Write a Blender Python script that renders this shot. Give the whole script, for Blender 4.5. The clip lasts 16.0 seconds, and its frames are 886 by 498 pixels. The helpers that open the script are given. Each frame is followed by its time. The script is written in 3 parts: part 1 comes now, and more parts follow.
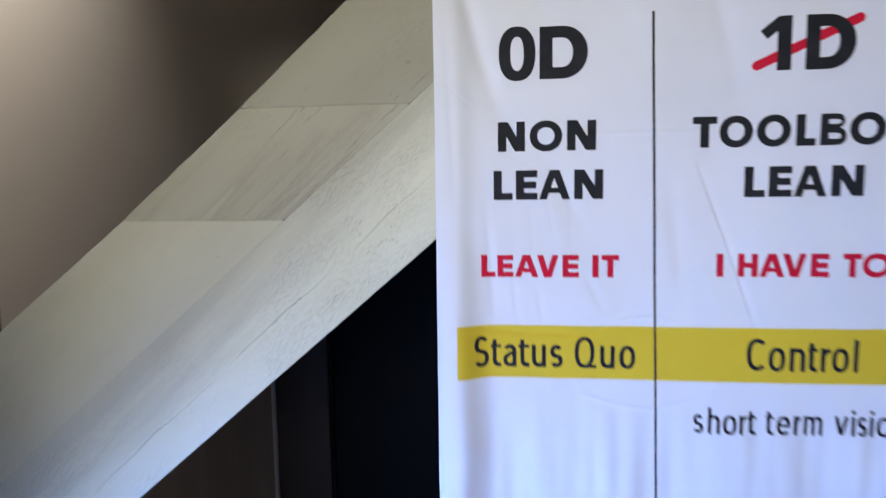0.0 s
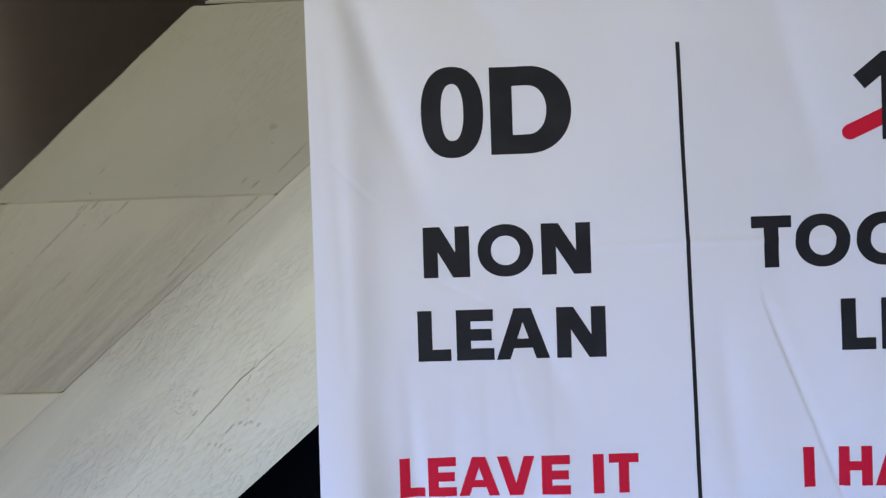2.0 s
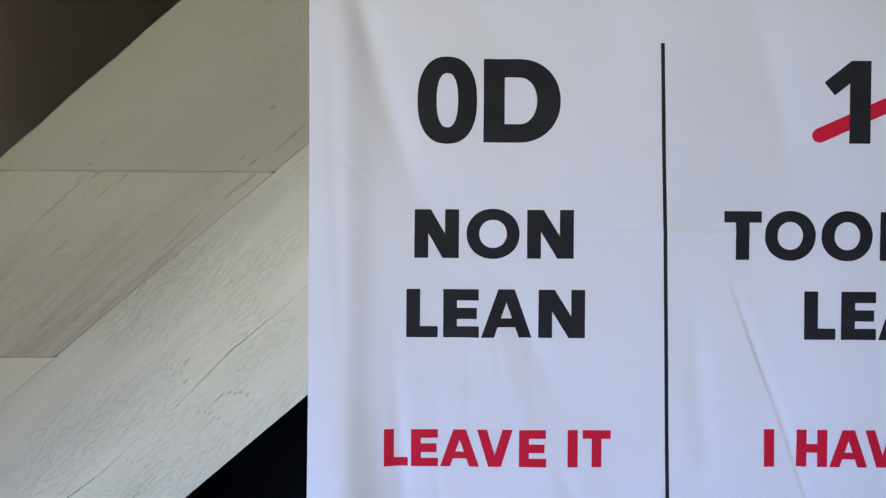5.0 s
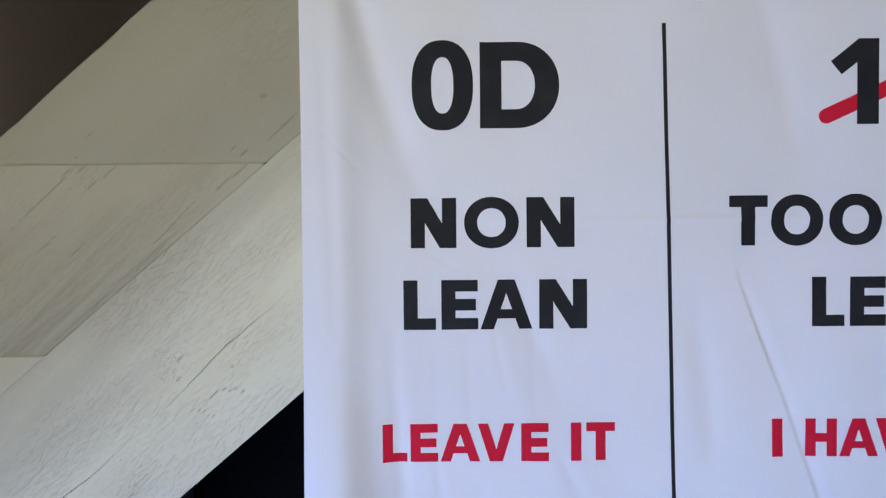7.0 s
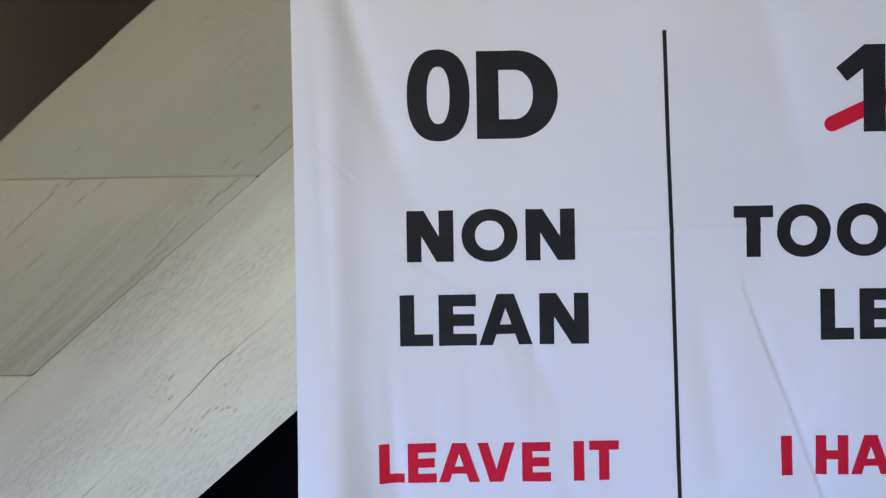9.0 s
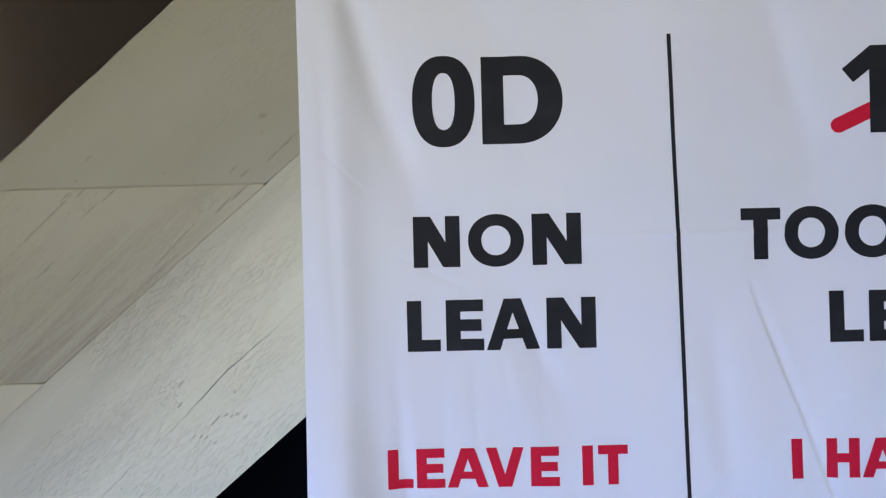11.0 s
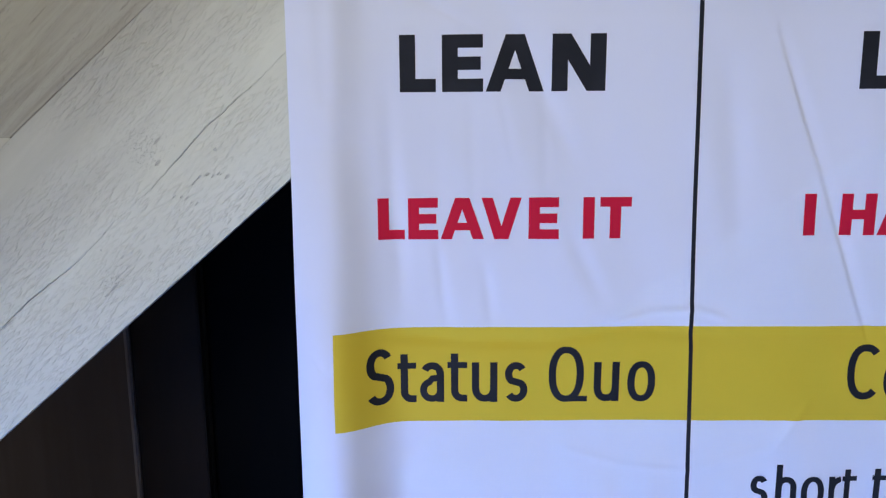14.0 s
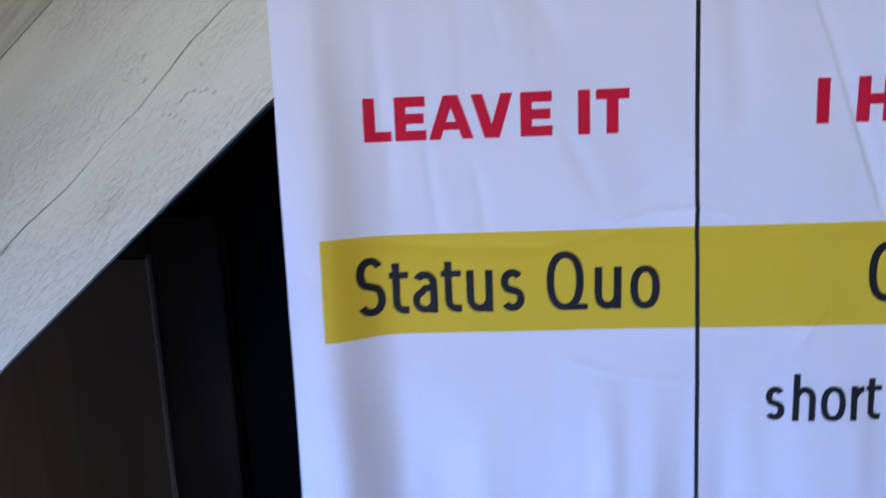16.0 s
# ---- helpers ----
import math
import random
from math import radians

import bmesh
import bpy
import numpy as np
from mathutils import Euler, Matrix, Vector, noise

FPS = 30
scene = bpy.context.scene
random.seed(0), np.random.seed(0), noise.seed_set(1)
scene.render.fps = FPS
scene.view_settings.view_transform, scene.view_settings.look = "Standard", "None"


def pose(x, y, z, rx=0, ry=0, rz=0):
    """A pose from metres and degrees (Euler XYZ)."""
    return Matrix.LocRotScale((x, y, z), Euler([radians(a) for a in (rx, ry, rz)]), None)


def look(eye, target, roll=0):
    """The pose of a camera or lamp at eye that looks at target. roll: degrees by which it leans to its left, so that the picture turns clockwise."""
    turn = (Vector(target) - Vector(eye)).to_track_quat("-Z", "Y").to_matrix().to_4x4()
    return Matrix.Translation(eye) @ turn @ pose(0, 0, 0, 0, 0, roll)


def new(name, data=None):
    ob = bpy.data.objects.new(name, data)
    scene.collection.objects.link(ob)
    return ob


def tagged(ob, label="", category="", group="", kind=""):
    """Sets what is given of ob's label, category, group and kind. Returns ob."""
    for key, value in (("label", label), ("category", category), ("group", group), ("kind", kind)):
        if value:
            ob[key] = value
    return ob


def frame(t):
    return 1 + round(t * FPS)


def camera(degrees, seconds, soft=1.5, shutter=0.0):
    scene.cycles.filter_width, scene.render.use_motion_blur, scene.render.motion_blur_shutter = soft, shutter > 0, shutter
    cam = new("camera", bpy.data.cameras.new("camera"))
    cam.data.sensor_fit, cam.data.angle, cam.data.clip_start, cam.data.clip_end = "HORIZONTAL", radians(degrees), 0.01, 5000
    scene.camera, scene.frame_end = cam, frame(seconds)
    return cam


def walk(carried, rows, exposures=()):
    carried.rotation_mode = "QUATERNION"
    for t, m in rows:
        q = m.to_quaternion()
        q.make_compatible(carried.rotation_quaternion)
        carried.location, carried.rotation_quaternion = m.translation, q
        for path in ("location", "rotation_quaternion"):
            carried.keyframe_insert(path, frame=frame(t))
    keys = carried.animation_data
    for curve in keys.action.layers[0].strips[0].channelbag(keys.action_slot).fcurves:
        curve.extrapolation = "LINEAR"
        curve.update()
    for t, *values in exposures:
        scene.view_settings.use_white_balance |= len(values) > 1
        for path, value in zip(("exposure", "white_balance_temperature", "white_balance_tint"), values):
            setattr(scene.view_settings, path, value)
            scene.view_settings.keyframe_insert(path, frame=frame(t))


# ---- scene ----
from mathutils.geometry import tessellate_polygon

cam = camera(67.0, 16.0, 1.3, 0.5)
PATH = [
    (0, (-0.003, -0.042, 1.48), (-0.262, 1.93, 1.266), -0.9),
    (0.5, (-0.081, 0.208, 1.514), (-0.21, 2.2, 1.385), -1.7),
    (1, (-0.078, 0.337, 1.548), (-0.055, 2.336, 1.487), -1.8),
    (1.5, (-0.006, 0.394, 1.549), (0.002, 2.394, 1.522), -1.4),
    (2, (-0.016, 0.405, 1.547), (-0.078, 2.404, 1.531), -1.9),
    (2.5, (-0.027, 0.394, 1.542), (-0.062, 2.393, 1.518), -1.6),
    (3, (-0.035, 0.393, 1.544), (-0.032, 2.393, 1.501), -0.7),
    (3.5, (-0.034, 0.389, 1.532), (-0.019, 2.389, 1.487), -0.0),
    (6, (-0.023, 0.374, 1.534), (-0.023, 2.374, 1.517), 0.4),
    (6.5, (-0.025, 0.383, 1.528), (-0.026, 2.383, 1.498), -0.0),
    (7, (-0.024, 0.394, 1.531), (-0.021, 2.393, 1.481), -0.5),
    (7.5, (-0.02, 0.415, 1.525), (-0.007, 2.414, 1.481), -0.7),
    (8, (-0.022, 0.421, 1.527), (-0.018, 2.42, 1.488), -0.7),
    (8.5, (-0.02, 0.413, 1.534), (-0.02, 2.413, 1.511), -0.8),
    (9, (-0.02, 0.41, 1.533), (-0.021, 2.41, 1.516), -0.9),
    (11.5, (-0.017, 0.408, 1.533), (-0.045, 2.408, 1.534), -1.5),
    (12, (-0.015, 0.416, 1.522), (-0.032, 2.415, 1.482), -1.6),
    (12.2, (-0.014, 0.423, 1.494), (-0.029, 2.421, 1.404), -1.7),
    (12.5, (-0.009, 0.429, 1.438), (-0.037, 2.423, 1.28), -1.6),
    (13, (-0.017, 0.433, 1.412), (-0.048, 2.411, 1.113), -1.4),
    (13.5, (-0.015, 0.439, 1.406), (-0.043, 2.413, 1.084), -0.8),
    (14, (-0.019, 0.442, 1.406), (-0.041, 2.416, 1.082), -0.4),
    (14.5, (-0.019, 0.447, 1.401), (-0.043, 2.423, 1.093), -0.4),
    (15, (-0.019, 0.452, 1.404), (-0.05, 2.427, 1.092), -0.7),
    (15.2, (0.001, 0.45, 1.389), (-0.085, 2.429, 1.109), -0.8),
    (15.5, (0.025, 0.462, 1.383), (-0.074, 2.432, 1.056), -0.9),
    (15.7, (0.03, 0.469, 1.356), (-0.072, 2.44, 1.035), -0.9),
    (16, (0.015, 0.453, 1.329), (-0.109, 2.419, 0.987), -2.2),
]
walk(cam, [(t, look(eye, target, roll)) for t, eye, target, roll in PATH],
     [(0, 0.20, 6600, 9), (1.0, 0.0, 6650, 8), (12.0, 0.0, 6650, 8), (13.0, -0.06, 6400, 12), (15.0, -0.09, 6400, 12), (16.0, -0.16, 6350, 13)])


# ---- light ----
world = bpy.data.worlds.new("world")
scene.world = world
world.use_nodes = True
wn = world.node_tree.nodes
sky = wn.new("ShaderNodeTexSky")
sky.sky_type, sky.sun_disc, sky.sun_elevation, sky.sun_rotation = "NISHITA", False, radians(40), radians(200)
world.node_tree.links.new(sky.outputs[0], wn["Background"].inputs[0])
wn["Background"].inputs[1].default_value = 0.10


def window_light(name, eye, target, width, height, power, colour, spread=180):
    lamp = bpy.data.lights.new(name, "AREA")
    lamp.shape, lamp.size, lamp.size_y, lamp.energy, lamp.color = "RECTANGLE", width, height, power, colour
    lamp.spread = radians(spread)
    ob = new(name, lamp)
    ob.matrix_world = look(eye, target)
    return ob


# unseen sources, placed and aimed to fit tones: daylight in openings, warm ceiling lamp
window_light("window_daylight_side", (-1.17, -0.10, 0.28), (0.0, 1.0, 0.26), 1.0, 0.42, 22.5, (0.15, 0.345, 1.0), 94)
window_light("window_daylight_back", (-1.2, -4.24, 1.55), (-0.08, 1.0, 1.64), 1.3, 1.0, 7.2, (1.0, 0.975, 0.84), 35)
# added light over the stairs, aimed to brighten only the wall's far left
window_light("added_stair_light", (-1.75, 2.24, 3.39), (-2.52, 2.41, 2.05), 0.40, 0.26, 30, (1.0, 0.94, 0.88), 90)
# glow of the added, unseen ceiling lamp
window_light("ceiling_lamp_glow", (-0.05, 0.50, 2.452), (-0.05, 0.50, 0), 1.5, 0.06, 0.9, (1.0, 0.80, 0.60))


# ---- materials ----
def material(name, colour, rough=0.6, spots=None, spot_scale=3.0, spot_low=0.45, spot_high=0.7, stretch=(1, 1, 1), bump=0.0, bump_scale=40.0, bump_stretch=None, distance=0.002, spec=0.5, turn=(0, 0, 0)):
    """Painted or plain surface with two scales of variation and a fine relief."""
    m = bpy.data.materials.new(name)
    m.use_nodes = True
    n, l = m.node_tree.nodes, m.node_tree.links
    b = n["Principled BSDF"]
    b.inputs["Roughness"].default_value = rough
    b.inputs["Specular IOR Level"].default_value = spec
    co = n.new("ShaderNodeTexCoord")

    def mapped(scale):
        k = n.new("ShaderNodeMapping")
        k.inputs["Scale"].default_value = scale
        k.inputs["Rotation"].default_value = [radians(a) for a in turn]
        l.new(co.outputs["Object"], k.inputs["Vector"])
        return k.outputs[0]

    def noise_at(scale, stretched, detail=6.0):
        k = n.new("ShaderNodeTexNoise")
        k.inputs["Scale"].default_value, k.inputs["Detail"].default_value = scale, detail
        l.new(mapped(stretched), k.inputs["Vector"])
        return k.outputs["Fac"]

    def ramp(fac, low, high, a, c):
        k = n.new("ShaderNodeValToRGB")
        k.color_ramp.elements[0].position, k.color_ramp.elements[1].position = low, high
        k.color_ramp.elements[0].color, k.color_ramp.elements[1].color = (*a, 1), (*c, 1)
        l.new(fac, k.inputs[0])
        return k.outputs[0]

    def mix(fac, a, c, kind="MIX"):
        k = n.new("ShaderNodeMix")
        k.data_type, k.blend_type = "RGBA", kind
        if isinstance(fac, float):
            k.inputs[0].default_value = fac
        else:
            l.new(fac, k.inputs[0])
        for i, v in ((6, a), (7, c)):
            if isinstance(v, tuple):
                k.inputs[i].default_value = (*v, 1)
            else:
                l.new(v, k.inputs[i])
        return k.outputs[2]

    broad = ramp(noise_at(spot_scale * 0.4, (1, 1, 1), 4.0), 0.3, 0.7, (0.93, 0.93, 0.93), (1.0, 1.0, 1.0))
    base = mix(1.0, colour, broad, "MULTIPLY")
    if spots:
        base = mix(ramp(noise_at(spot_scale, stretch, 8.0), spot_low, spot_high, (0, 0, 0), (1, 1, 1)), base, spots)
    l.new(base, b.inputs["Base Color"])
    if bump:
        k = n.new("ShaderNodeBump")
        k.inputs["Strength"].default_value, k.inputs["Distance"].default_value = bump, distance
        l.new(noise_at(bump_scale, bump_stretch or stretch, 8.0), k.inputs["Height"])
        l.new(k.outputs[0], b.inputs["Normal"])
    return m


def painted_wood(name, colour, worn, worn_low, ridge, knots, marks, shaded=None):
    """Old brush-painted timber: x runs along the grain. Short raised grain in patches, brush drag, bare streaks, chips and roughened knots."""
    m = bpy.data.materials.new(name)
    m.use_nodes = True
    n, l = m.node_tree.nodes, m.node_tree.links
    b = n["Principled BSDF"]
    b.inputs["Roughness"].default_value = 0.55
    b.inputs["Specular IOR Level"].default_value = 0.25
    co = n.new("ShaderNodeTexCoord").outputs["Object"]

    def math_node(op, a, c):
        k = n.new("ShaderNodeMath")
        k.operation = op
        for i, v in enumerate((a, c)):
            if isinstance(v, (int, float)):
                k.inputs[i].default_value = v
            else:
                l.new(v, k.inputs[i])
        return k.outputs[0]

    def spread(v, low, high, a=0.0, c=1.0):
        k = n.new("ShaderNodeMapRange")
        l.new(v, k.inputs[0])
        for i, w in enumerate((low, high, a, c)):
            k.inputs[i + 1].default_value = w
        return k.outputs[0]

    def vector(op, a, c):
        k = n.new("ShaderNodeVectorMath")
        k.operation = op
        l.new(a, k.inputs[0])
        k.inputs[1].default_value = c
        return k.outputs

    def grain(scale, stretch, detail=5.0, rough=0.55, shift=0.0, twist=0.0):
        k = n.new("ShaderNodeMapping")
        k.inputs["Scale"].default_value = stretch
        k.inputs["Location"].default_value = (shift, shift, shift)
        t = n.new("ShaderNodeTexNoise")
        t.inputs["Scale"].default_value, t.inputs["Detail"].default_value, t.inputs["Roughness"].default_value = scale, detail, rough
        t.inputs["Distortion"].default_value = twist
        l.new(co, k.inputs[0])
        l.new(k.outputs[0], t.inputs["Vector"])
        return t.outputs["Fac"]

    # raised grain: many short ridges under the paint, gathered in patches
    patches = spread(grain(11, (0.55, 1, 1), 3.0, 0.5, 1.7), 0.42, 0.60)
    ridges = spread(grain(290, (0.22, 1, 1), 2.0, 0.5, 3.1, 0.2), 0.47, 0.63)
    brushed = grain(330, (0.05, 1, 1), 3.0, 0.6, 0.0, 0.2)
    lumps = grain(60, (0.4, 1, 1), 3.0, 0.5, 8.0)
    height = math_node("ADD", math_node("MULTIPLY", brushed, 0.22), math_node("MULTIPLY", lumps, 0.8))
    height = math_node("ADD", height, math_node("MULTIPLY", math_node("MULTIPLY", ridges, patches), 1.0))
    wobble = math_node("MULTIPLY", math_node("SUBTRACT", grain(150, (0.7, 1, 1), 3.0, 0.6, 9.0), 0.5), 1.0)
    crumbs = spread(grain(480, (0.5, 1, 1), 2.0, 0.5, 2.0), 0.53, 0.60)
    rubbed = None
    for place, size in knots:
        far = math_node("ADD", vector("DISTANCE", co, place)["Value"], math_node("MULTIPLY", wobble, size * 4.5))
        flakes = math_node("MULTIPLY", spread(far, size * 1.4, size * 0.4), crumbs)
        height = math_node("SUBTRACT", height, math_node("MULTIPLY", flakes, 0.55))
        rubbed = math_node("MULTIPLY", flakes, 0.12) if rubbed is None else math_node("MAXIMUM", rubbed, math_node("MULTIPLY", flakes, 0.12))
    for place, length, width in marks:
        thin = vector("MULTIPLY", vector("SUBTRACT", co, place)[0], (width / length, 0, 1))[0]
        k = n.new("ShaderNodeVectorMath")
        k.operation = "LENGTH"
        l.new(thin, k.inputs[0])
        dent = spread(math_node("ADD", k.outputs["Value"], math_node("MULTIPLY", wobble, width * 2.8)), width, width * 0.45)
        height = math_node("SUBTRACT", height, math_node("MULTIPLY", dent, 0.9))
        rubbed = math_node("MAXIMUM", rubbed, math_node("MULTIPLY", dent, 0.36))
    streak = math_node("MULTIPLY", spread(grain(70, (0.06, 1, 1), 6.0, 0.7, 7.0, 0.6), worn_low, worn_low + 0.16), spread(grain(7, (0.5, 1, 1), 3.0, 0.5, 4.0), 0.40, 0.60))
    height = math_node("SUBTRACT", height, math_node("MULTIPLY", streak, 0.5))
    rubbed = math_node("MAXIMUM", rubbed, math_node("MULTIPLY", streak, 0.42))
    specks = spread(grain(120, (0.6, 1, 1), 2.0, 0.5, 12.0), 0.745, 0.765)
    rubbed = math_node("MAXIMUM", rubbed, math_node("MULTIPLY", specks, 0.5))
    # the coat covers unevenly: a broad drift of tone and thin yellowed places
    tone = n.new("ShaderNodeMix")
    tone.data_type = "RGBA"
    tone.inputs[6].default_value, tone.inputs[7].default_value = (*colour, 1), (colour[0] * 0.90, colour[1] * 0.885, colour[2] * 0.84, 1)
    l.new(spread(grain(6, (0.35, 1, 1), 5.0, 0.6, 6.0), 0.38, 0.66), tone.inputs[0])
    coat = tone.outputs[2]
    if shaded:
        # falloff of light painted in: darker tone near the seam, broken by brush-like noise
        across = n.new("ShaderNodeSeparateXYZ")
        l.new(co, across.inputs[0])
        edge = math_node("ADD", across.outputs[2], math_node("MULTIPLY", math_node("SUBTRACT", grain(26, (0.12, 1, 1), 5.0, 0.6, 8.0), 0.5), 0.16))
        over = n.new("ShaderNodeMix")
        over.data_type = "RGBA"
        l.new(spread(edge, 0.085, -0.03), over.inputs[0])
        over.inputs[6].default_value = (*shaded, 1)
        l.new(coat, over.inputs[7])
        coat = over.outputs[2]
    mixed = n.new("ShaderNodeMix")
    mixed.data_type = "RGBA"
    mixed.inputs[7].default_value = (*worn, 1)
    l.new(rubbed, mixed.inputs[0])
    l.new(coat, mixed.inputs[6])
    l.new(mixed.outputs[2], b.inputs["Base Color"])
    bump = n.new("ShaderNodeBump")
    bump.inputs["Strength"].default_value, bump.inputs["Distance"].default_value = 1.0, ridge
    l.new(height, bump.inputs["Height"])
    l.new(bump.outputs[0], b.inputs["Normal"])
    return m


CLOTH = material("banner_cloth", (0.74, 0.76, 0.86), 0.85, (0.715, 0.735, 0.84), 9.0, bump=0.12, bump_scale=900.0, distance=0.0004, spec=0.2)
INK = material("black_ink", (0.012, 0.013, 0.018), 0.75, (0.018, 0.019, 0.025), 30.0, spec=0.25)
RED = material("red_ink", (0.60, 0.010, 0.040), 0.8, (0.55, 0.010, 0.036), 30.0, spec=0.2)
YELLOW = material("yellow_ink", (0.68, 0.50, 0.040), 0.8, (0.64, 0.47, 0.036), 12.0, spec=0.2)
# the stair side's own axes: x climbs along the grain
GRAIN = pose(-0.30, 1.063, 1.40, 0, -43.0, 0)


def on_board(x, z):
    return tuple(GRAIN.inverted() @ Vector((x, 1.063, z)))


# board tones step darker upwards: the light's falloff put into their paint colours
UPPER = painted_wood("shaded_upper_board", (0.335, 0.322, 0.268), (0.15, 0.13, 0.10), 0.68, 0.00045, [(on_board(-0.224, 1.614), 0.006), (on_board(-0.293, 1.761), 0.010)],
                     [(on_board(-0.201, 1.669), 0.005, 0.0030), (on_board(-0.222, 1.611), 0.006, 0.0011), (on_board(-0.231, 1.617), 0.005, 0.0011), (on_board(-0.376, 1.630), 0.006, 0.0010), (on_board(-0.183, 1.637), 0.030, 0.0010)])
WORN = painted_wood("worn_shaded_board", (0.385, 0.368, 0.305), (0.19, 0.17, 0.13), 0.44, 0.00050, [(on_board(-0.379, 1.590), 0.012), (on_board(-0.266, 1.584), 0.014), (on_board(-0.375, 1.459), 0.008)],
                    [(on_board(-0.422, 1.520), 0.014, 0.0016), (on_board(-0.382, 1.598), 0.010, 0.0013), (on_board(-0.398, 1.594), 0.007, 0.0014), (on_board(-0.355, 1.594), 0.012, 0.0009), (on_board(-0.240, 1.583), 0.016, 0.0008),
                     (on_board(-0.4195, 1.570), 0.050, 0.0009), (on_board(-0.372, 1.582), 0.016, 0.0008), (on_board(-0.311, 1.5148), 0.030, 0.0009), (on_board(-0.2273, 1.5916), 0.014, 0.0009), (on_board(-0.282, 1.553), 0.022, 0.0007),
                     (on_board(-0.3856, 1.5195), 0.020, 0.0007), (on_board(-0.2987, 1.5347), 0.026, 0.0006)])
# lighter than the boards above: brighter light at lower left put into its colour
PALE = painted_wood("lit_foot_board", (0.49, 0.475, 0.395), (0.19, 0.17, 0.13), 0.66, 0.00050, [(on_board(-0.47, 1.36), 0.008)], [(on_board(-0.55, 1.31), 0.006, 0.0010), (on_board(-0.62, 1.20), 0.007, 0.0011)])
# flaked paint lies in two small arcs round a knot
FLAKES = []
for i in range(15):
    a = 2.6 - 0.16 * i if i < 10 else 0.0
    x, z = (-0.2368 + 0.026 * math.cos(a), 1.3560 + 0.019 * math.sin(a)) if i < 10 else (-0.2733 + 0.0048 * (i - 10), 1.3555 - 0.0019 * (i - 10))
    FLAKES.append((on_board(x + random.uniform(-0.002, 0.002), z + random.uniform(-0.0015, 0.0015)), random.uniform(0.0016, 0.0034), random.uniform(0.0006, 0.0011)))
LOWER = painted_wood("lit_lower_board", (0.67, 0.67, 0.56), (0.30, 0.29, 0.24), 0.74, 0.00085, [(on_board(-0.300, 1.402), 0.017), (on_board(-0.339, 1.274), 0.011)],
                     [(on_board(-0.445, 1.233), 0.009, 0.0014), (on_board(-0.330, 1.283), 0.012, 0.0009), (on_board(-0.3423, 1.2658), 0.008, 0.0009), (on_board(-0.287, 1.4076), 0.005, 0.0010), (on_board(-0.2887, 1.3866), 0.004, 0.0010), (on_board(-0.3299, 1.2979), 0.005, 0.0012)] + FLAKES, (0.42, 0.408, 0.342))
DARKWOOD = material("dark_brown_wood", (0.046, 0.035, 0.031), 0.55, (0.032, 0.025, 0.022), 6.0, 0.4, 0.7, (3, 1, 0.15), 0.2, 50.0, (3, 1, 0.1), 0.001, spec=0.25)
# cupboard light painted in: paler panel on the left, darker stile and rail
PANELWOOD = material("lit_panel_wood", (0.120, 0.098, 0.088), 0.55, (0.096, 0.077, 0.070), 6.0, 0.4, 0.7, (3, 1, 0.15), 0.2, 50.0, (3, 1, 0.1), 0.001, spec=0.25)
STILEWOOD = material("shaded_stile_wood", (0.025, 0.0150, 0.0105), 0.65, (0.019, 0.0112, 0.0080), 6.0, 0.4, 0.7, (3, 1, 0.15), 0.2, 50.0, (3, 1, 0.1), 0.001, spec=0.2)
# under-stair shade painted in: near-black colour for the underside and back wall
SHADEWOOD = material("shade_black_wood", (0.0040, 0.0038, 0.0042), 0.85, (0.0030, 0.0030, 0.0034), 6.0, 0.4, 0.7, (3, 1, 0.15), 0.2, 50.0, (3, 1, 0.1), 0.001, spec=0.1)
# the moulding's lit highlight is put into this brighter brown
MOULDING = material("highlit_brown_edge", (0.30, 0.25, 0.225), 0.40, (0.24, 0.20, 0.18), 8.0)
PLASTER = material("beige_plaster", (0.66, 0.62, 0.57), 0.9, (0.61, 0.57, 0.52), 2.0, 0.4, 0.7, bump=0.2, bump_scale=60.0, distance=0.002, spec=0.2)
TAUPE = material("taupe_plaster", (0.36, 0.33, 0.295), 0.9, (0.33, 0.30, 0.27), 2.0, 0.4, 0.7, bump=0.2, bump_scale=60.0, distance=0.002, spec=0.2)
# unseen ceiling and floor, tinted to bounce warm from above, cool from below
CEILING = material("warm_ceiling_paint", (0.66, 0.56, 0.44), 0.9, (0.62, 0.52, 0.41), 2.0, bump=0.2, bump_scale=80.0, distance=0.002, spec=0.2)
FLOOR = material("grey_floor", (0.48, 0.49, 0.50), 0.5, (0.42, 0.43, 0.44), 4.0, 0.4, 0.7, (0.3, 4, 1), 0.2, 30.0, (0.2, 6, 1), 0.001)


# ---- mesh helpers ----
def part(name, bm, mat, parent=None, label="", smooth=False, m=None):
    me = bpy.data.meshes.new(name)
    bm.to_mesh(me)
    bm.free()
    me.materials.append(mat)
    if smooth:
        me.polygons.foreach_set("use_smooth", [True] * len(me.polygons))
    ob = new(name, me)
    if m is not None:
        ob.matrix_world = m
    if parent:
        ob.parent = parent
        if m is not None:
            ob.matrix_basis = m
    return tagged(ob, label)


def box(x0, x1, y0, y1, z0, z1, bevel=0.0):
    bm = bmesh.new()
    bmesh.ops.create_cube(bm, size=1)
    for v in bm.verts:
        v.co = ((x0 + x1) / 2 + v.co.x * (x1 - x0), (y0 + y1) / 2 + v.co.y * (y1 - y0), (z0 + z1) / 2 + v.co.z * (z1 - z0))
    if bevel:
        bmesh.ops.bevel(bm, geom=bm.edges, offset=bevel, segments=2, affect="EDGES")
    return bm


